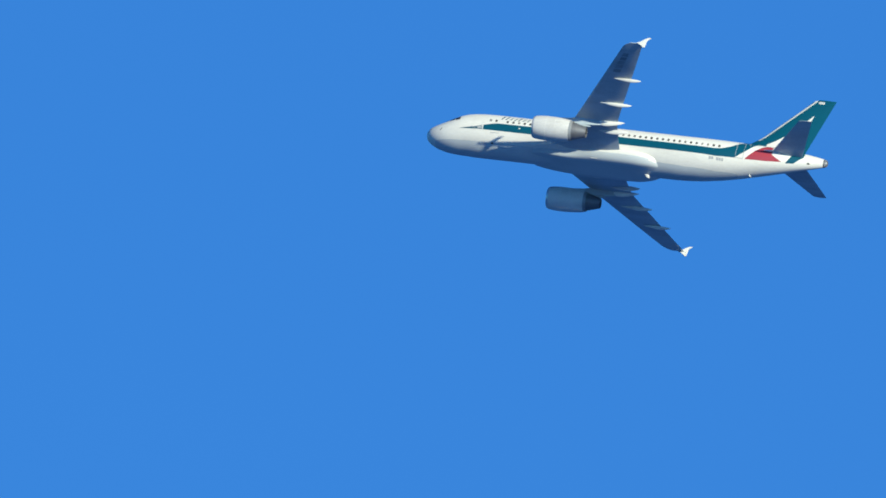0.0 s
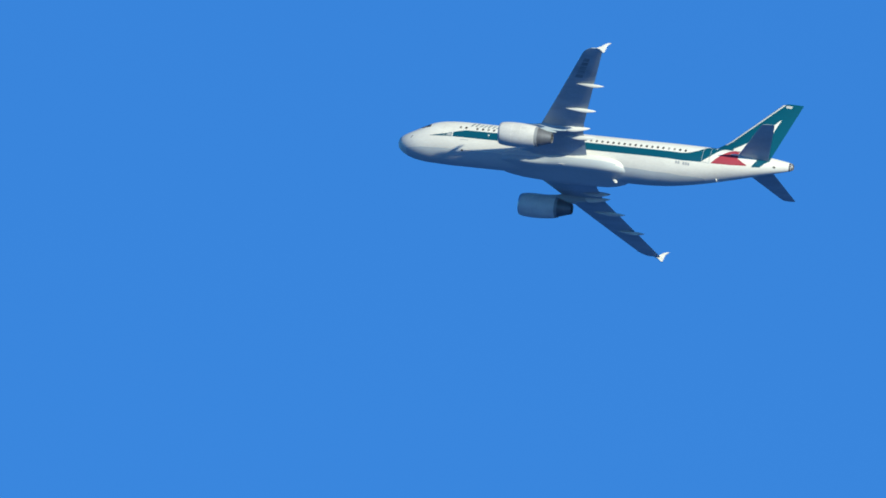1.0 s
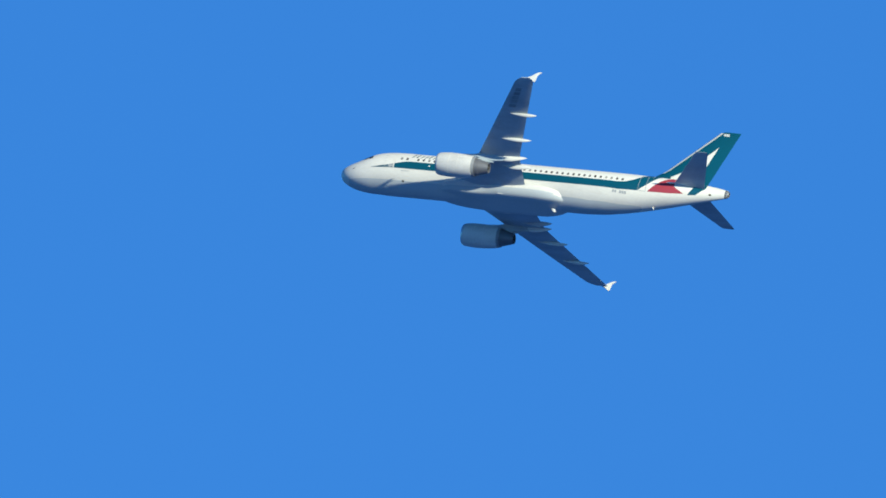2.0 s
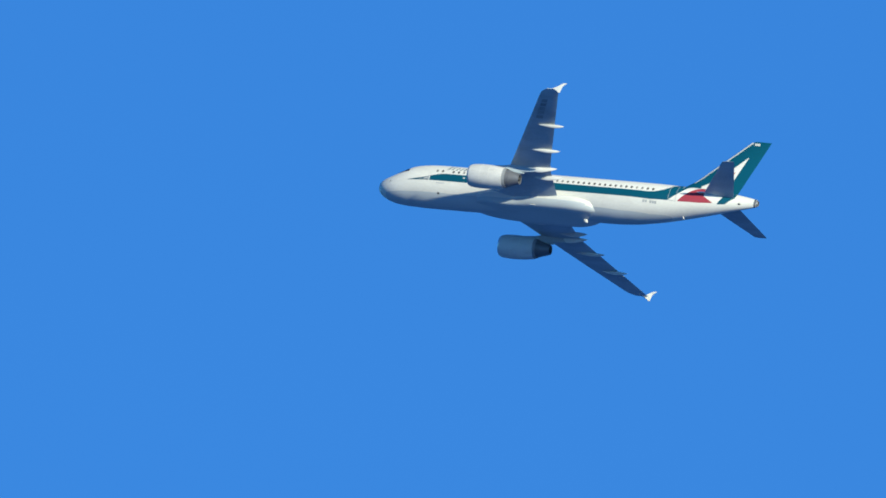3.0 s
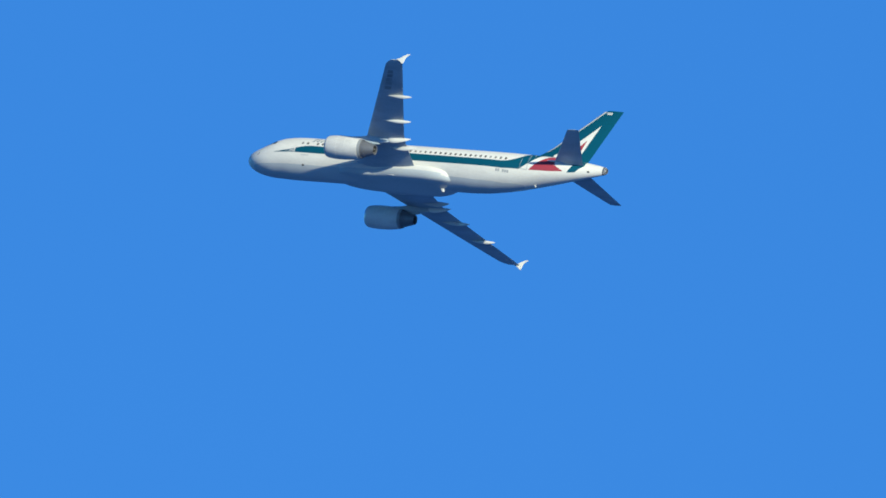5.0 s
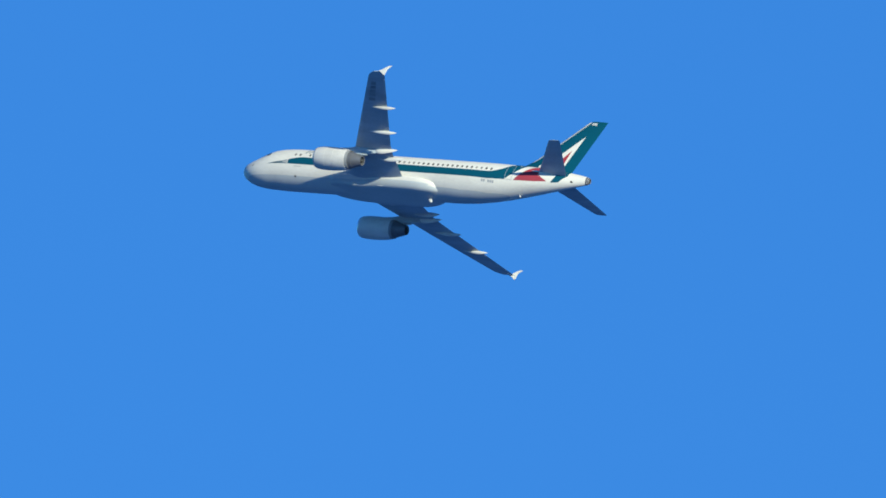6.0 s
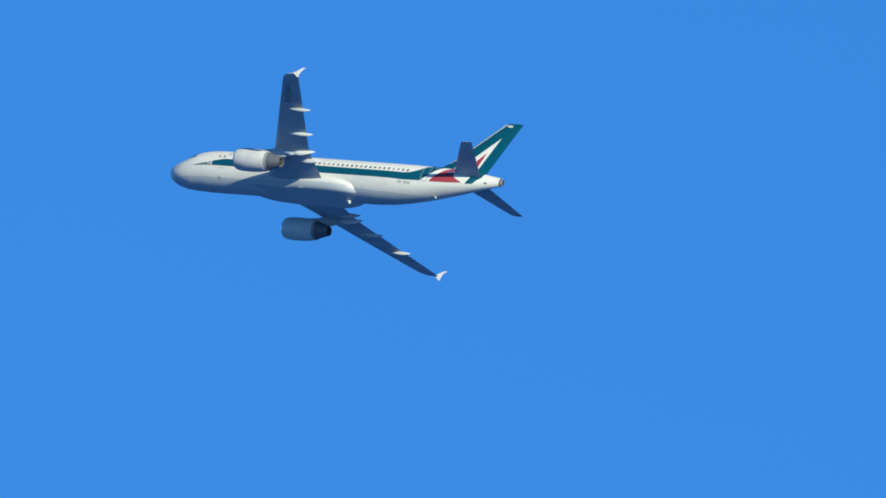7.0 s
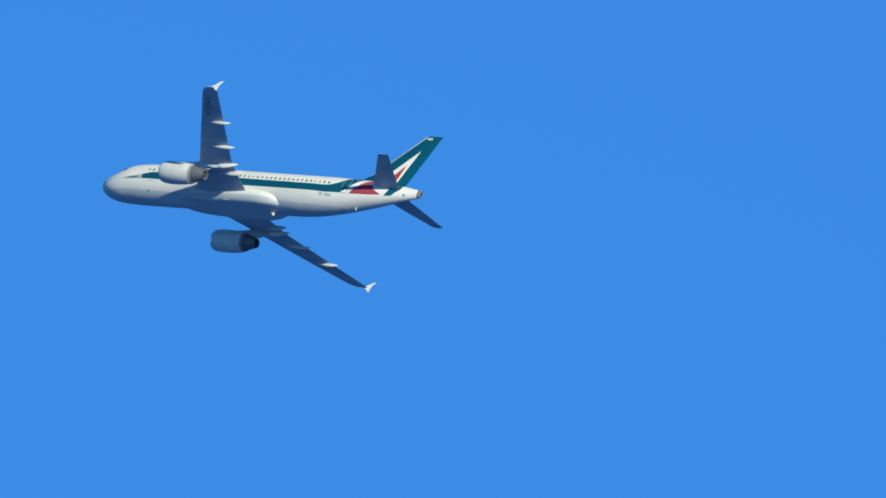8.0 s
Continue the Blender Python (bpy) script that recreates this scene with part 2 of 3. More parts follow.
def build_wing(airliner, side):
    wing = part("wing", wing_piece(side, [1.2, 1.6, 1.9, 2.3, 2.8, 3.4, *span_steps(4, 15.6, 16), 16.1, 16.3, 16.5, 16.65, 16.78, 16.85], 0.125, 0.7585),
                GREY, airliner, "grey-painted swept wing, its underside in shade")
    part("slat", wing_piece(side, span_steps(3.2, 5.2, 4), 0.0, 0.1235), GREY, wing)
    for a, b in ((6.35, 9.6), (9.63, 12.9), (12.93, 16.0)):
        part("slat", wing_piece(side, span_steps(a, b, 6), 0.0, 0.1235), GREY, wing)
    part("leading_edge", wing_piece(side, [1.2, 1.6, 1.9, 2.3, 2.8, 3.17], 0.0, 0.1235), GREY, wing)
    part("leading_edge", wing_piece(side, span_steps(5.23, 6.32, 3), 0.0, 0.1235), GREY, wing)
    part("leading_edge", wing_piece(side, [16.03, 16.15, 16.3, 16.5, 16.65, 16.78, 16.85], 0.0, 0.1235), GREY, wing)
    part("inner_flap", wing_piece(side, [1.9, 3.0, 4.0, 5.2, 5.8, 6.38], 0.76, 1.0), GREY, wing)
    part("outer_flap", wing_piece(side, span_steps(6.41, 12.9, 10), 0.76, 1.0), GREY, wing)
    part("aileron", wing_piece(side, span_steps(12.94, 15.7, 6), 0.76, 1.0), GREY, wing)
    part("trailing_edge", wing_piece(side, [15.73, 16.1, 16.4, 16.65, 16.85], 0.76, 1.0), GREY, wing)
    for y, x0, x1, deep, wide, belly in ((5.75, 16.95, 19.45, 0.46, 0.20, 0.60), (8.42, 17.35, 20.4, 0.27, 0.17, 1.3), (11.95, 18.95, 21.6, 0.25, 0.16, 1.3)):
        rise = wing_rise(y)
        part("flap_track_fairing", canoe(x0, x1, y, rise - 0.16, rise - (0.03 if y < 6 else 0.18), wide, deep, side, belly), WHITE, wing, "white canoe-shaped flap track fairing")
    part("flap_root_fairing", canoe(16.5, 19.75, 4.6, wing_rise(4.6) - 0.08, wing_rise(4.6) - 0.06, 0.16, 0.42, side), COWL, wing, "pale fairing at the flap root")
    if side < 0:
        # illegible dark marks under the left wing
        for k in range(5):
            y0 = 12.75 + 0.56 * k
            bm = bmesh.new()
            grid = [[bm.verts.new(wing_under(y0 + 0.44 * i / 3, 0.22 + 0.28 * j / 4, side)) for j in range(5)] for i in range(4)]
            for i in range(3):
                for j in range(4):
                    bm.faces.new((grid[i][j], grid[i + 1][j], grid[i + 1][j + 1], grid[i][j + 1]))
            part("marking_bar", bm, STAIN, wing, "dark mark under the wing")
    # wingtip fence: an arrowhead standing above and below the tip
    z = wing_rise(16.85)
    outline = [(21.5, 0.0), (21.88, 0.18), (22.22, 0.46), (22.48, 0.62), (22.78, 0.66), (22.48, 0.36), (22.22, 0.02), (22.26, -0.22),
               (22.38, -0.46), (22.22, -0.44), (21.98, -0.22), (21.72, -0.07)]
    bm = bmesh.new()
    inner = [bm.verts.new((x, side * 16.86, z + h)) for x, h in outline]
    outer = [bm.verts.new((x, side * (16.95 + 0.06 * abs(h)), z + h)) for x, h in outline]
    for v in inner:
        v.co.y += side * 0.06 * abs(v.co.z - z)
    bm.faces.new(inner)
    bm.faces.new(list(reversed(outer)))
    for k in range(len(outline)):
        j = (k + 1) % len(outline)
        bm.faces.new((inner[j], inner[k], outer[k], outer[j]))
    bmesh.ops.triangulate(bm, faces=[f for f in bm.faces if len(f.verts) > 4])
    part("wingtip_fence", bm, WHITE, wing, "white arrow-shaped wingtip fence", smooth=False)


# ---------- engines ----------
def build_engine(airliner, side):
    y, z = side * 5.75, -2.32
    outer = [(11.17, 0.88), (11.12, 0.93), (11.17, 0.98), (11.33, 1.04), (11.7, 1.10), (12.3, 1.135), (13.0, 1.13), (13.7, 1.09)]
    engine = part("engine", body_of_turn(outer[3:8] + [(14.25, 1.03), (14.58, 0.975), (14.58, 0.93), (13.2, 0.95)], y, z, 40, cap=False), COWL, airliner, "pale grey jet engine nacelle under the wing")
    part("fan_nozzle", body_of_turn([(14.2, 0.95), (14.585, 0.955), (14.72, 0.925), (14.84, 0.895), (14.84, 0.87), (14.2, 0.90)], y, z, 40, cap=False), NOZZLE, engine, "grey fan nozzle behind the cowl")
    part("inlet_lip", body_of_turn([(11.5, 0.85), (11.27, 0.85)] + outer[:4], y, z, 40, cap=False), BARE if side > 0 else COWL, engine, "rounded inlet lip")
    part("inlet_duct", body_of_turn([(11.28, 0.852), (11.6, 0.85), (12.1, 0.87)], y, z, 40, cap=False), GREY, engine)
    fan = body_of_turn([(11.75, 0.02), (11.85, 0.12), (12.1, 0.24), (12.12, 0.87)], y, z, 32)
    part("fan", fan, SOOT, engine, "dark fan disc")
    part("core_cowl", body_of_turn([(13.2, 0.93), (13.5, 0.89), (14.3, 0.865), (14.62, 0.85), (14.9, 0.80), (15.1, 0.755), (15.2, 0.72), (15.55, 0.63), (15.95, 0.51), (16.12, 0.47), (16.1, 0.41), (15.5, 0.38)], y, z, 32, cap=False), TITAN, engine, "dark metal core cowl")
    part("exhaust_plug", body_of_turn([(15.5, 0.37), (15.8, 0.30), (16.05, 0.18), (16.18, 0.06), (16.2, 0.01)], y, z, 24), SOOT, engine, "metal exhaust cone")
    part("nozzle_ring", body_of_turn([(15.09, 0.73), (15.1, 0.765), (15.19, 0.745), (15.20, 0.70)], y, z, 32, cap=False), TITAN, engine, "dark nozzle ring")
    for x in (12.42, 13.28):
        part("cowl_seam", body_of_turn([(x, 1.12), (x, polyline(outer[3:], x) + 0.006), (x + 0.035, polyline(outer[3:], x + 0.035) + 0.006), (x + 0.035, 1.12)], y, z, 40, cap=False), SEAM, engine)
    part("pylon_fairing", canoe(14.45, 16.45, 5.75, -1.42, -1.60, 0.15, 0.17, side), GREY, engine, "grey pylon tail fairing")
    # pylon between nacelle and wing
    rings = []
    for x, low, high, half in ((11.75, -1.14, -1.10, 0.04), (12.3, -1.32, -1.14, 0.08), (13.2, -1.32, -1.08, 0.13), (14.3, -1.36, -1.0, 0.17),
                               (15.1, -1.50, -0.80, 0.18), (15.9, -1.50, -0.72, 0.18), (16.6, -1.46, -0.74, 0.15), (17.2, -1.36, -0.80, 0.10), (17.8, -1.12, -0.84, 0.03)):
        rings.append([Vector((x, y + s * half * w, low + (high - low) * k)) for s, k, w in
                      ((-1, 0.0, 0.7), (-1, 0.25, 1), (-1, 1.0, 1), (1, 1.0, 1), (1, 0.25, 1), (1, 0.0, 0.7))])
    part("pylon", loft(rings), GREY, engine, "grey engine pylon")


# ---------- tail ----------
def surface(rows, n=9, u0=0.0, u1=1.0):
    """A tail surface through rows (lead point, trail point, axis of thickness, thickness), between two chord fractions."""
    rings = []
    for lead, trail, across, thick in rows:
        lead, trail, across = Vector(lead), Vector(trail), Vector(across)
        chord = trail - lead
        us = [u0 + (u1 - u0) * (1 - math.cos(math.pi * k / (n - 1))) / 2 for k in range(n)]
        ring = [lead + chord * u + across * chord.length * foil(u, thick) for u in us]
        ring += [lead + chord * u - across * chord.length * foil(u, thick) for u in reversed(us[1:] if u0 == 0 else us)]
        rings.append(ring)
    return loft(rings)


def build_tail(airliner):
    heights = [1.35, 1.7, 2.1, 2.5, 2.9, *span_steps(3.4, 7.6, 8), 7.78, 7.86]
    rows = []
    for z in heights:
        lead, trail = fin_edges(z)
        if z > 7.7:
            lead += (z - 7.7) * 1.6
        thick = 0.10 if z < 7.7 else 0.05
        rows.append(((lead, 0, z), (trail, 0, z), (0, 1, 0), thick))
    fin = part("fin", surface(rows, 15, 0.0, 0.698), GREEN, airliner, "green tail fin with a white and red arrow emblem")
    part("rudder", surface(rows, 7, 0.70, 1.0), GREEN, fin, "green rudder")
    for side in (-1, 1):
        # strip along the fin's leading edge, its sky glint painted in white
        bm = bmesh.new()
        pairs = []
        for z in span_steps(2.6, 7.7, 12):
            lead, trail = fin_edges(z)
            pairs.append((bm.verts.new((lead - 0.012, 0, z)), bm.verts.new(fin_at(lead + 0.11, z, side, 0.01)), bm.verts.new(fin_at(lead + 0.34, z, side, 0.010))))
        for p, q in zip(pairs, pairs[1:]):
            bm.faces.new((p[0], p[1], q[1], q[0]))
            bm.faces.new((p[1], p[2], q[2], q[1]))
        part("leading_edge_strip", bm, WHITE, fin, "leading edge strip, painted white for its sky glint")
        white_top = [(31.5, 2.12), (32.3, 2.66), (33.24, 3.45), (35.28, 6.0)]
        white_low = [(31.5, 1.95), (34.12, 1.95), (35.28, 5.96)]
        part("emblem", patch(fin_at, lambda x: polyline(white_low, x), lambda x: polyline(white_top, x), 31.6, 35.28, side, rows=10), WHITE, fin, "white arrow emblem")
        red_top = [(32.8, 1.9), (33.62, 3.04), (34.40, 4.22)]
        red_low = [(32.8, 1.8), (33.92, 1.8), (34.08, 2.53), (34.40, 4.18)]
        part("emblem", patch(fin_at, lambda x: polyline(red_low, x), lambda x: polyline(red_top, x), 32.8, 34.40, side, rows=8, lift=0.02), RED, fin, "red arrow emblem")
        part("flag_panel", patch(fin_at, lambda x: 7.37, lambda x: 7.62, 35.40, 35.94, side, rows=2), WHITE, fin, "small white flag panel")
        for k in range(3):
            part("flag_bar", patch(fin_at, lambda x: 7.43, lambda x: 7.57, 35.45 + 0.16 * k, 35.55 + 0.16 * k, side, rows=1, lift=0.018), MARK, fin)

    for side in (-1, 1):
        rows = []
        for s, lead, trail in [(0.3, 31.85, 35.20), (1.0, 32.35, 35.35)] + [(1.0 + 5.0 * k / 6, 32.35 + 3.03 * k / 6, 35.35 + 1.3 * k / 6) for k in range(1, 7)] + [(6.15, 35.5, 36.66), (6.22, 35.85, 36.64)]:
            z = 0.88 + 0.075 * (s - 0.5)
            rows.append(((lead, side * s, z), (trail, side * s, z), (0, 0, 1), 0.072 if s < 6.1 else 0.045))
        stab = part("stabilizer", surface(rows, 9, 0.0, 0.703), GREY, airliner, "grey horizontal tailplane")
        # white sliver added as the glint of the lit root leading edge
        part("root_glint", canoe(31.7, 32.75, 1.36, 0.82, 0.86, 0.12, 0.10, side), WHITE, stab, "white shape added for the glint at the tailplane's root")
        part("elevator", surface(rows, 7, 0.705, 1.0), GREY, stab, "grey elevator")


# ---------- hull, paint and small fittings ----------
def build_hull(airliner):
    xs = [0.0, 0.02, 0.06, 0.12, 0.22, 0.4, 0.6, 0.9, 1.2, 1.6, 2.0, 2.3, 2.6, 3.0, 3.4, 3.8, 4.4, 5.0, 5.7, 6.4] + span_steps(8, 22, 7) + span_steps(23.5, 37.4, 26)
    rings = [hull_ring(max(x, 0.004)) for x in xs]
    hull = part("fuselage", loft(rings), WHITE, airliner, "white fuselage with green side stripe")
    rings = [hull_ring(x, grow=g) for x, g in ((37.20, 0.0), (37.22, 0.012), (37.30, 0.010), (37.38, 0.0))]
    for x, r in ((37.50, 0.27), (37.56, 0.22), (37.54, 0.18), (37.30, 0.15)):
        rings.append([Vector((x, r * math.sin(a), 0.97 + r * 1.1 * math.cos(a))) for a in np.linspace(0, 2 * math.pi, 64, endpoint=False)])
    cone = part("tail_cone", loft(rings), TITAN, hull, "dark metal exhaust ring of the tail")
    part("exhaust_outlet", body_of_turn([(37.40, 0.172), (37.545, 0.176), (37.50, 0.155), (37.42, 0.10)], 0, 0.97, 24), SOOT, cone, "sooty exhaust opening")

    # belly fairing
    rings = []
    flank = [(1.0, 0.0), (.99, .17), (.965, .35), (.92, .54), (.86, .71), (.79, .85), (.71, .94), (.60, .975), (.40, .99), (.20, .995)]
    for x, wide, top, chine, low in ((9.7, 0.6, -1.75, -1.86, -1.95), (10.1, 1.15, -1.45, -1.70, -2.02), (10.6, 1.62, -1.18, -1.60, -2.08), (11.3, 1.88, -1.06, -1.56, -2.14), (12.2, 1.98, -1.04, -1.56, -2.25), (13.2, 2.02, -1.04, -1.56, -2.33),
                                     (14.5, 2.05, -1.03, -1.54, -2.37), (15.8, 2.11, -0.98, -1.48, -2.38), (17.0, 2.14, -0.94, -1.44, -2.38), (19.0, 2.11, -0.96, -1.42, -2.38), (20.2, 2.04, -1.02, -1.42, -2.37),
                                     (20.9, 1.90, -1.12, -1.43, -2.31), (21.4, 1.74, -1.22, -1.44, -2.25), (21.8, 1.55, -1.32, -1.46, -2.18), (22.2, 1.28, -1.40, -1.50, -2.08), (22.8, 0.9, -1.5, -1.56, -1.95)):
        half = [(wide * abs(math.cos(a)) ** 0.72, chine + (top - chine) * abs(math.sin(a)) ** 0.72) for a in np.linspace(math.pi / 2 * 0.93, 0.12, 7)]
        round_off = max(0.0, min(1.0, (15.6 - x) / 1.6))        # rounder below the wing's leading edge
        for u, v in flank:
            under = 1 - round_off * 0.16 * math.sin(math.pi * min(1.0, v * 0.9))
            half.append((wide * u * under, chine + (low - chine) * v))
        ring = [Vector((x, 0, top))] + [Vector((x, y, z)) for y, z in half] + [Vector((x, 0, low))] + [Vector((x, -y, z)) for y, z in reversed(half)]
        rings.append(ring)
    fine = []
    for a, b in zip(rings, rings[1:]):
        fine += [a, [p.lerp(q, 0.5) for p, q in zip(a, b)]]
    fairing = part("belly_fairing", loft(fine + [rings[-1]]), WHITE, hull, "smooth wing-root belly fairing, white above and grey below")
    # the grey belly paint runs on along the fairing
    fairing.data.materials.append(BELLY)
    for face in fairing.data.polygons:
        if face.center.z + ORIGIN.z < -1.80:
            face.material_index = 1

    stripe_top = [(3.3, -.69), (4.72, -.44), (5.55, -.20), (6.4, .04), (6.9, .11), (9.9, .13), (27.2, .11), (27.8, .18), (28.2, .32), (28.75, .60), (29.27, 1.02), (29.73, 1.46), (30.1, 1.85), (30.4, 2.04)]
    stripe_low = [(3.3, -.71), (5.1, -.67), (27.5, -.63), (29.24, -.48), (29.44, -.31), (30.10, .28), (30.51, .75), (30.87, 1.26), (31.35, 1.85)]
    for side in (-1, 1):
        part("stripe", patch(hull_at, lambda x: polyline(stripe_low, x), lambda x: polyline(stripe_top, x) if x < 30.4 else 2.5, 3.3, 31.3, side, rows=10), GREEN, hull, "dark green side stripe")
        red_low = [(30.18, -.42), (32.1, -.19), (33.43, .05)]
        red_top = [(30.18, -.40), (30.42, -.10), (30.75, .28), (31.15, .72), (31.6, 1.18), (32.05, 1.55), (32.35, 1.75), (32.50, 1.75), (32.56, .50), (32.88, .30), (33.43, .07)]
        part("tail_panel", patch(hull_at, lambda x: polyline(red_low, x), lambda x: polyline(red_top, x), 30.18, 33.43, side, step=0.05), RED, hull, "red panel at the tail")
        green_low = [(33.85, .03), (34.6, .18), (35.0, .56), (35.4, .90), (35.5, 1.5)]
        green_top = [(33.85, .05), (34.2, .60), (34.45, 1.2), (34.6, 1.75), (35.5, 1.75)]
        part("tail_panel", patch(hull_at, lambda x: polyline(green_low, x), lambda x: polyline(green_top, x), 33.85, 35.45, side, step=0.06), GREEN, hull, "green panel at the tail")
        # grey belly with a nearly level upper edge
        edge = [(1.0, -1.64), (2.0, -1.66), (6.0, -1.67), (12.0, -1.69), (20.0, -1.70), (22.4, -1.73), (24.7, -1.79), (27.6, -1.68), (29.6, -1.41)]
        bm = bmesh.new()
        grid = []
        for x in np.linspace(1.05, 29.6, 116):
            top, bottom, wide = curve_through(HULL, x)
            mid, tall = (top + bottom) / 2, (top - bottom) / 2
            rim = math.asin(max(-0.9999, (polyline(edge, x) - mid) / tall))
            grid.append([bm.verts.new((x, side * (wide + 0.012) * math.cos(a), mid + (tall + 0.012) * math.sin(a))) for a in np.linspace(-math.pi / 2, rim, 10)])
        for u, v in zip(grid, grid[1:]):
            for k in range(9):
                bm.faces.new((u[k], v[k], v[k + 1], u[k + 1]))
        part("belly_paint", bm, BELLY, hull, "light grey painted belly")
        # cockpit windows
        for x0, x1, low, high in ((1.72, 2.10, .28, .50), (2.16, 2.62, .24, .66), (2.68, 3.12, .28, .72)):
            part("cockpit_window", patch(hull_at, lambda x: low + 0.10 * (x - x0), lambda x: high + 0.12 * (x - x0), x0, x1, side, rows=4), GLASS, hull, "dark cockpit window")
        # doors: a thin raised outline round each
        for x0, x1, low, high in ((4.55, 5.42, -.62, 1.15), (29.28, 30.02, -.46, 1.28)):
            bm = bmesh.new()
            w = 0.02 if x0 < 10 else 0.035
            for a, b, c, d in ((x0, x0 + w, low, high), (x1 - w, x1, low, high), (x0 + w, x1 - w, low, low + w), (x0 + w, x1 - w, high - w, high)):
                grid = [[bm.verts.new(hull_at(a + (b - a) * i / 3, c + (d - c) * k / 10, side, 0.022)) for k in range(11)] for i in range(4)]
                for i in range(3):
                    for k in range(10):
                        bm.faces.new((grid[i][k], grid[i + 1][k], grid[i + 1][k + 1], grid[i][k + 1]))
            part("door", bm, WHITE if x0 < 10 else MARK, hull, "cabin door outlined in pale grey" if x0 > 10 else "white cabin door, barely outlined")
        # front door's reflection painted grey across the stripe's tip, then its pale edge
        part("door_patch", patch(hull_at, lambda x: polyline(stripe_low, x) + 0.10, lambda x: polyline(stripe_top, x) - 0.05, 4.92, 5.36, side, rows=2, lift=0.018), MARK, hull, "grey patch painted as the door's reflection across the stripe")
        part("door_patch", patch(hull_at, lambda x: polyline(stripe_low, x), lambda x: polyline(stripe_top, x), 5.42, 5.50, side, rows=4, lift=0.018, step=0.04), SEAM, hull, "pale door edge across the stripe")
        # illegible marks
        for k in range(6):
            if k != 2:
                part("marking_bar", patch(hull_at, lambda x: -.96, lambda x: -.74, 26.92 + 0.23 * k, 27.10 + 0.23 * k, side, rows=2), MARK, hull)
        for k in range(7):
            lean = 0.26
            x0 = 6.95 + 0.40 * k
            tall = 1.30 if k in (0, 1, 4) else 1.10
            bm = bmesh.new()
            grid = [[bm.verts.new(hull_at(x0 + i * 0.11 + lean * j / 4, .67 + (tall - .67) * j / 4, side, 0.014)) for j in range(5)] for i in range(2)]
            for j in range(4):
                bm.faces.new((grid[0][j], grid[1][j], grid[1][j + 1], grid[0][j + 1]))
            part("title_bar", bm, GREEN, hull)
        part("static_port", patch(hull_at, lambda x: -1.76, lambda x: -1.64, 6.46, 6.66, side, rows=2), SOOT, hull)
        part("marking_bar", patch(hull_at, lambda x: -.90, lambda x: -.85, 6.25, 7.05, side, rows=1), MARK, hull, "faint line of small marks")
        part("tail_vent", patch(hull_at, lambda x: .40, lambda x: .52, 35.78, 36.0, side, rows=2), SOOT, hull)
        part("nose_probe", patch(hull_at, lambda x: -.90 + (x - 1.42), lambda x: -.82 + (x - 1.42), 1.42, 1.62, side, rows=2), SOOT, hull)
        part("stripe_mark", patch(hull_at, lambda x: -.27, lambda x: -.16, 8.81, 8.99, side, rows=2, lift=0.02), WHITE, hull)

    # cabin windows, each a pane of its own
    for side in (-1, 1):
        shared = None
        for k in range(36):
            if k == 2:
                continue
            x = 6.05 + 0.5334 * k if k < 14 else 16.46 + 0.5334 * (k - 14)
            if x > 25.2:
                shared = None
            if shared is None:
                bm = bmesh.new()
                ring = []
                for i in range(12):
                    a = 2 * math.pi * i / 12
                    dx = 0.105 * math.copysign(abs(math.cos(a)) ** 0.6, math.cos(a))
                    dz = 0.15 * math.copysign(abs(math.sin(a)) ** 0.6, math.sin(a))
                    ring.append((dx, dz))
                top = [bm.verts.new(hull_at(x + dx, .43 + dz, side, 0.008)) for dx, dz in ring]
                base = [bm.verts.new(hull_at(x + dx * 1.02, .43 + dz * 1.02, side, -0.01)) for dx, dz in ring]
                bm.faces.new(top)
                for i in range(12):
                    j = (i + 1) % 12
                    bm.faces.new((top[j], top[i], base[i], base[j]))
                ob = part("cabin_window", bm, PANE, hull, smooth=False)
                shared, first = ob.data, x
            else:
                ob = new("cabin_window", shared)
                ob.parent = hull
                ob.location = (x - first, 0, 0)

    part("tail_light", body_of_turn([(37.36, 0.04), (37.50, 0.045), (37.56, 0.03), (37.58, 0.01)], 0, 0.70, 10), NOZZLE, hull, "small tail light")

    # small white blocks added as highlights on the belly's edge
    for side in (-1, 1):
        rings = [[Vector((x, side * (1.58 + dy * w), -2.27 + dz * w)) for dy, dz in ((-.07, .05), (.05, .05), (.05, -.04), (-.07, -.05))]
                 for x, w in ((15.95, 0.4), (16.1, 0.9), (16.5, 1.0), (16.62, 0.6))]
        part("belly_highlight", loft(rings), WHITE, hull, "small white block added as a highlight on the belly", smooth=False)

    # blade antennas and drain masts
    for x, y, z, tall, long in ((21.2, 0.0, -2.40, -0.32, 0.40), (30.6, 0.0, -1.17, -0.26, 0.15)):
        rings = []
        for s, w in ((-0.1, 1.0), (0.6, 0.8), (1.0, 0.55)):
            cx = x + 0.2 * s
            rings.append([Vector((cx + dx * long * w, y + dy * w, z + tall * s)) for dx, dy in ((-.5, 0), (-.2, .05), (.2, .05), (.5, 0), (.2, -.05), (-.2, -.05))])
        part("blade_antenna", loft(rings), WHITE, hull, "small white blade antenna")


airliner = tagged(new("airliner"), "white twin-engine jet airliner with green stripe and tail, in flight", "airplane")
build_hull(airliner)
for flank in (-1, 1):
    build_wing(airliner, flank)
    build_engine(airliner, flank)
build_tail(airliner)


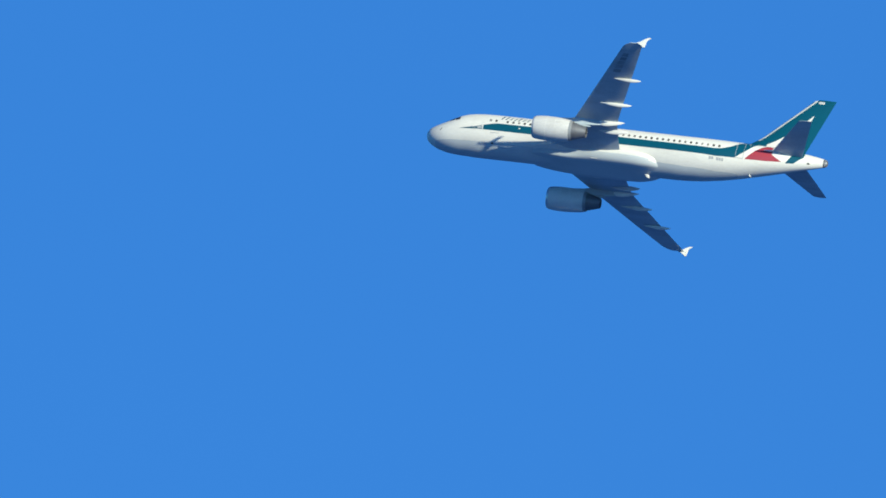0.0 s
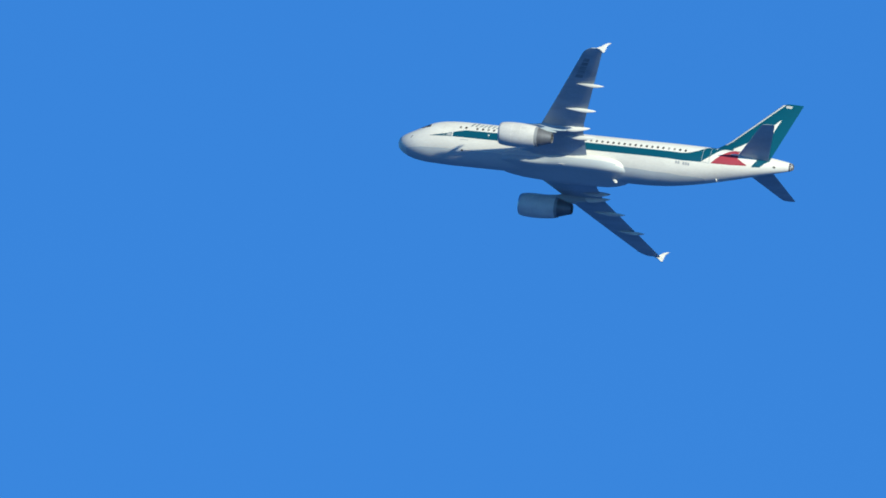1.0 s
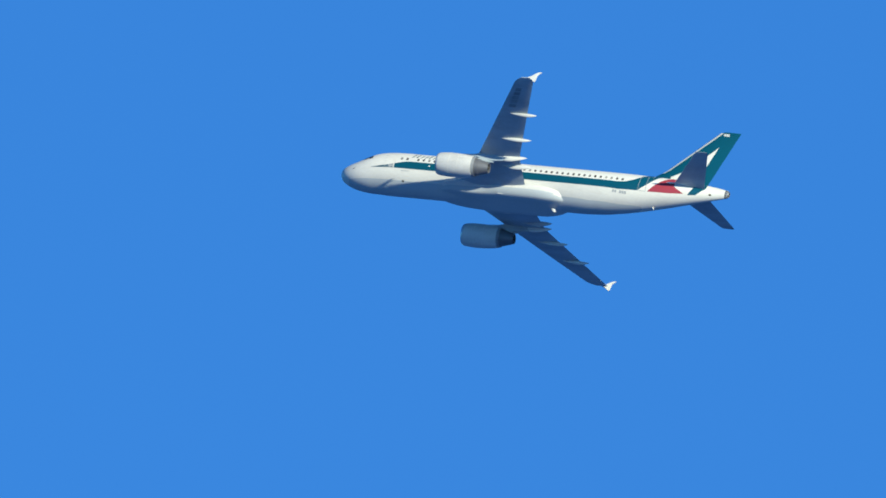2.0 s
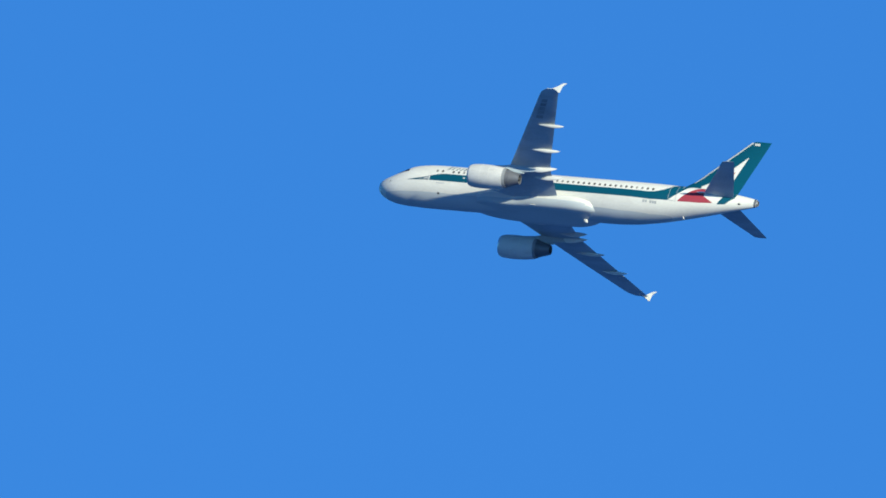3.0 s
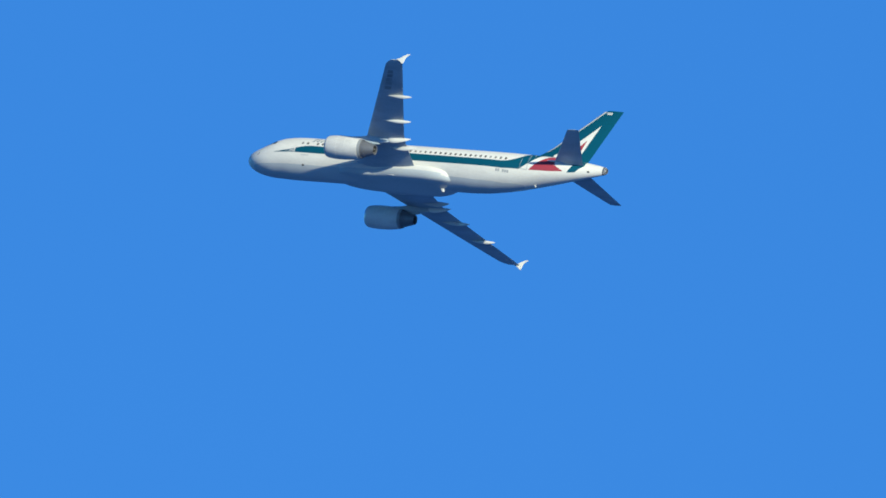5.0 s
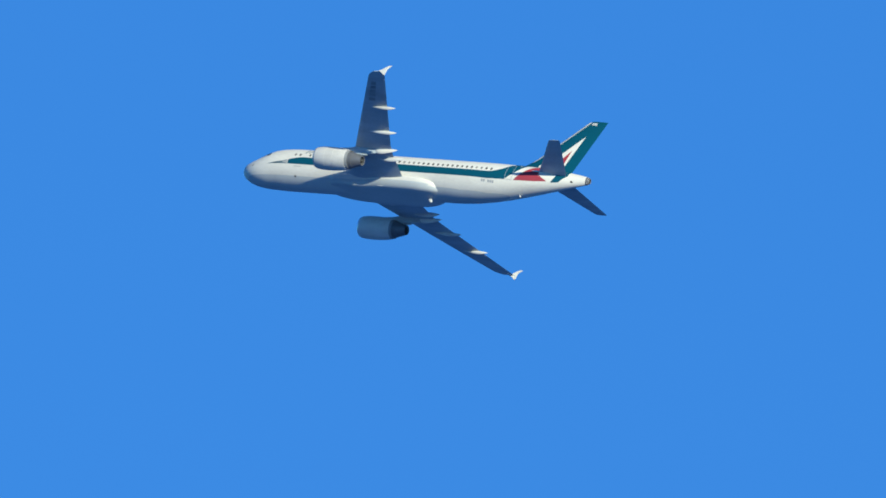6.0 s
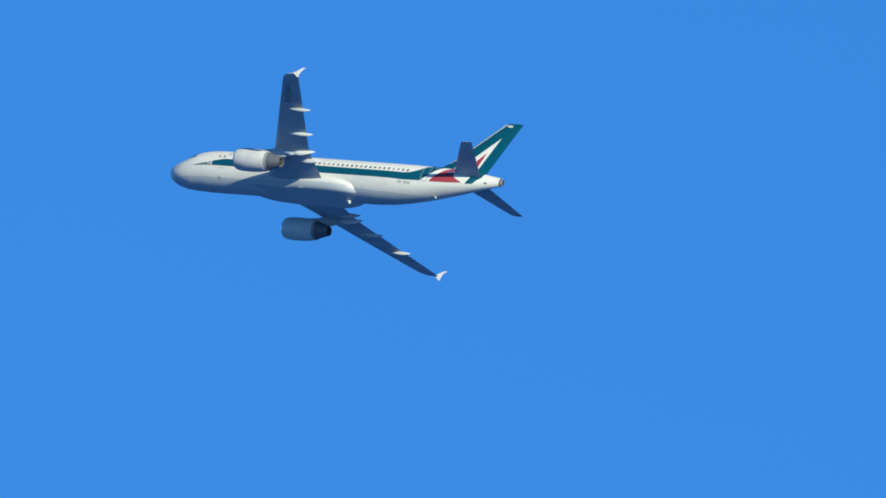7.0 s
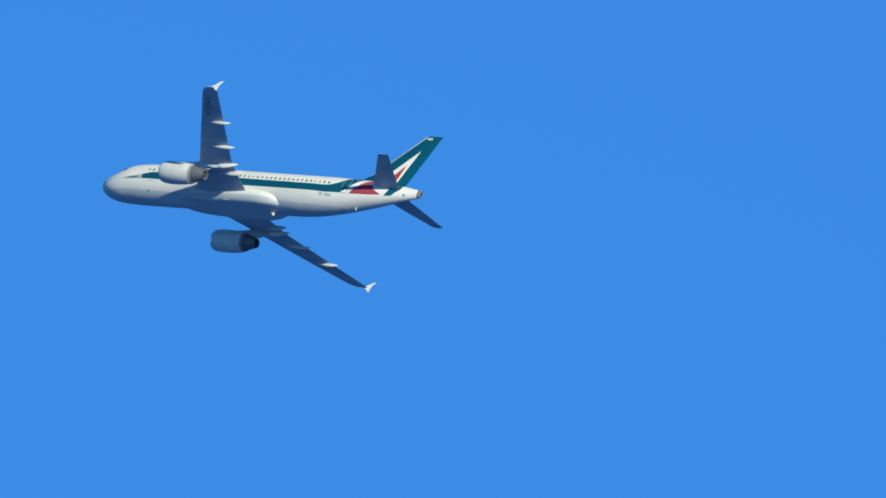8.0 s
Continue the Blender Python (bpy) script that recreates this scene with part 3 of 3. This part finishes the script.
# ---------- unseen blue ground far below, added to throw fill light upwards ---
def build_fill_ground():
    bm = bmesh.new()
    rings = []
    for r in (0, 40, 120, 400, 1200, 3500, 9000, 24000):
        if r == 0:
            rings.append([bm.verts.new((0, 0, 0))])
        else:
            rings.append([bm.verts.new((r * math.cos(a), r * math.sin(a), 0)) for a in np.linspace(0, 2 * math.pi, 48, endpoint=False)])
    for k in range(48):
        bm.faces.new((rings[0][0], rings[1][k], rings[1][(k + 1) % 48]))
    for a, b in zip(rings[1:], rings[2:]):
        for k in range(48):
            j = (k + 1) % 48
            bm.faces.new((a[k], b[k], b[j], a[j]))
    me = bpy.data.meshes.new("fill_ground")
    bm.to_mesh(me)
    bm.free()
    me.materials.append(FILL_BLUE)
    return tagged(new("fill_ground", me), "unseen blue ground added to light the airliner from below", "sea", kind="structure")


build_fill_ground()


# ---------- flight ----------
def motions():
    """The airliner in its gentle right-hand turn: seconds, place of its origin, and turn in degrees."""
    walk(airliner, [(t, pose(*row)) for t, *row in (
        (0, 881.596, -4228.191, 1055.941, -20.0000, 3.0000, 180.0000),
        (0.5, 938.702, -4224.785, 1060.302, -20.0000, 3.0000, 179.2719),
        (1, 996.475, -4221.930, 1063.993, -20.0000, 3.0000, 178.5438),
        (1.5, 1054.919, -4219.619, 1067.013, -20.0000, 3.0000, 177.8157),
        (2, 1114.041, -4217.845, 1069.363, -20.0000, 3.0000, 177.0877),
        (2.5, 1173.846, -4216.607, 1071.043, -20.0000, 3.0000, 176.3596),
        (3, 1234.341, -4215.895, 1072.052, -20.0000, 3.0000, 175.6315),
        (3.5, 1295.531, -4215.704, 1072.392, -20.0000, 3.0000, 174.9034),
        (4, 1357.420, -4216.030, 1072.061, -20.0000, 3.0000, 174.1753),
        (4.5, 1420.017, -4216.865, 1071.059, -20.0000, 3.0000, 173.4472),
        (5, 1483.324, -4218.204, 1069.388, -20.0000, 3.0000, 172.7192),
        (5.5, 1547.349, -4220.041, 1067.046, -20.0000, 3.0000, 171.9911),
        (6, 1612.098, -4222.371, 1064.034, -20.0000, 3.0000, 171.2630),
        (6.5, 1677.575, -4225.186, 1060.351, -20.0000, 3.0000, 170.5349),
        (7, 1743.785, -4228.481, 1055.999, -20.0000, 3.0000, 169.8068),
        (7.5, 1810.736, -4232.251, 1050.976, -20.0000, 3.0000, 169.0787),
        (8, 1878.430, -4236.488, 1045.282, -20.0000, 3.0000, 168.3506),
    )])


motions()
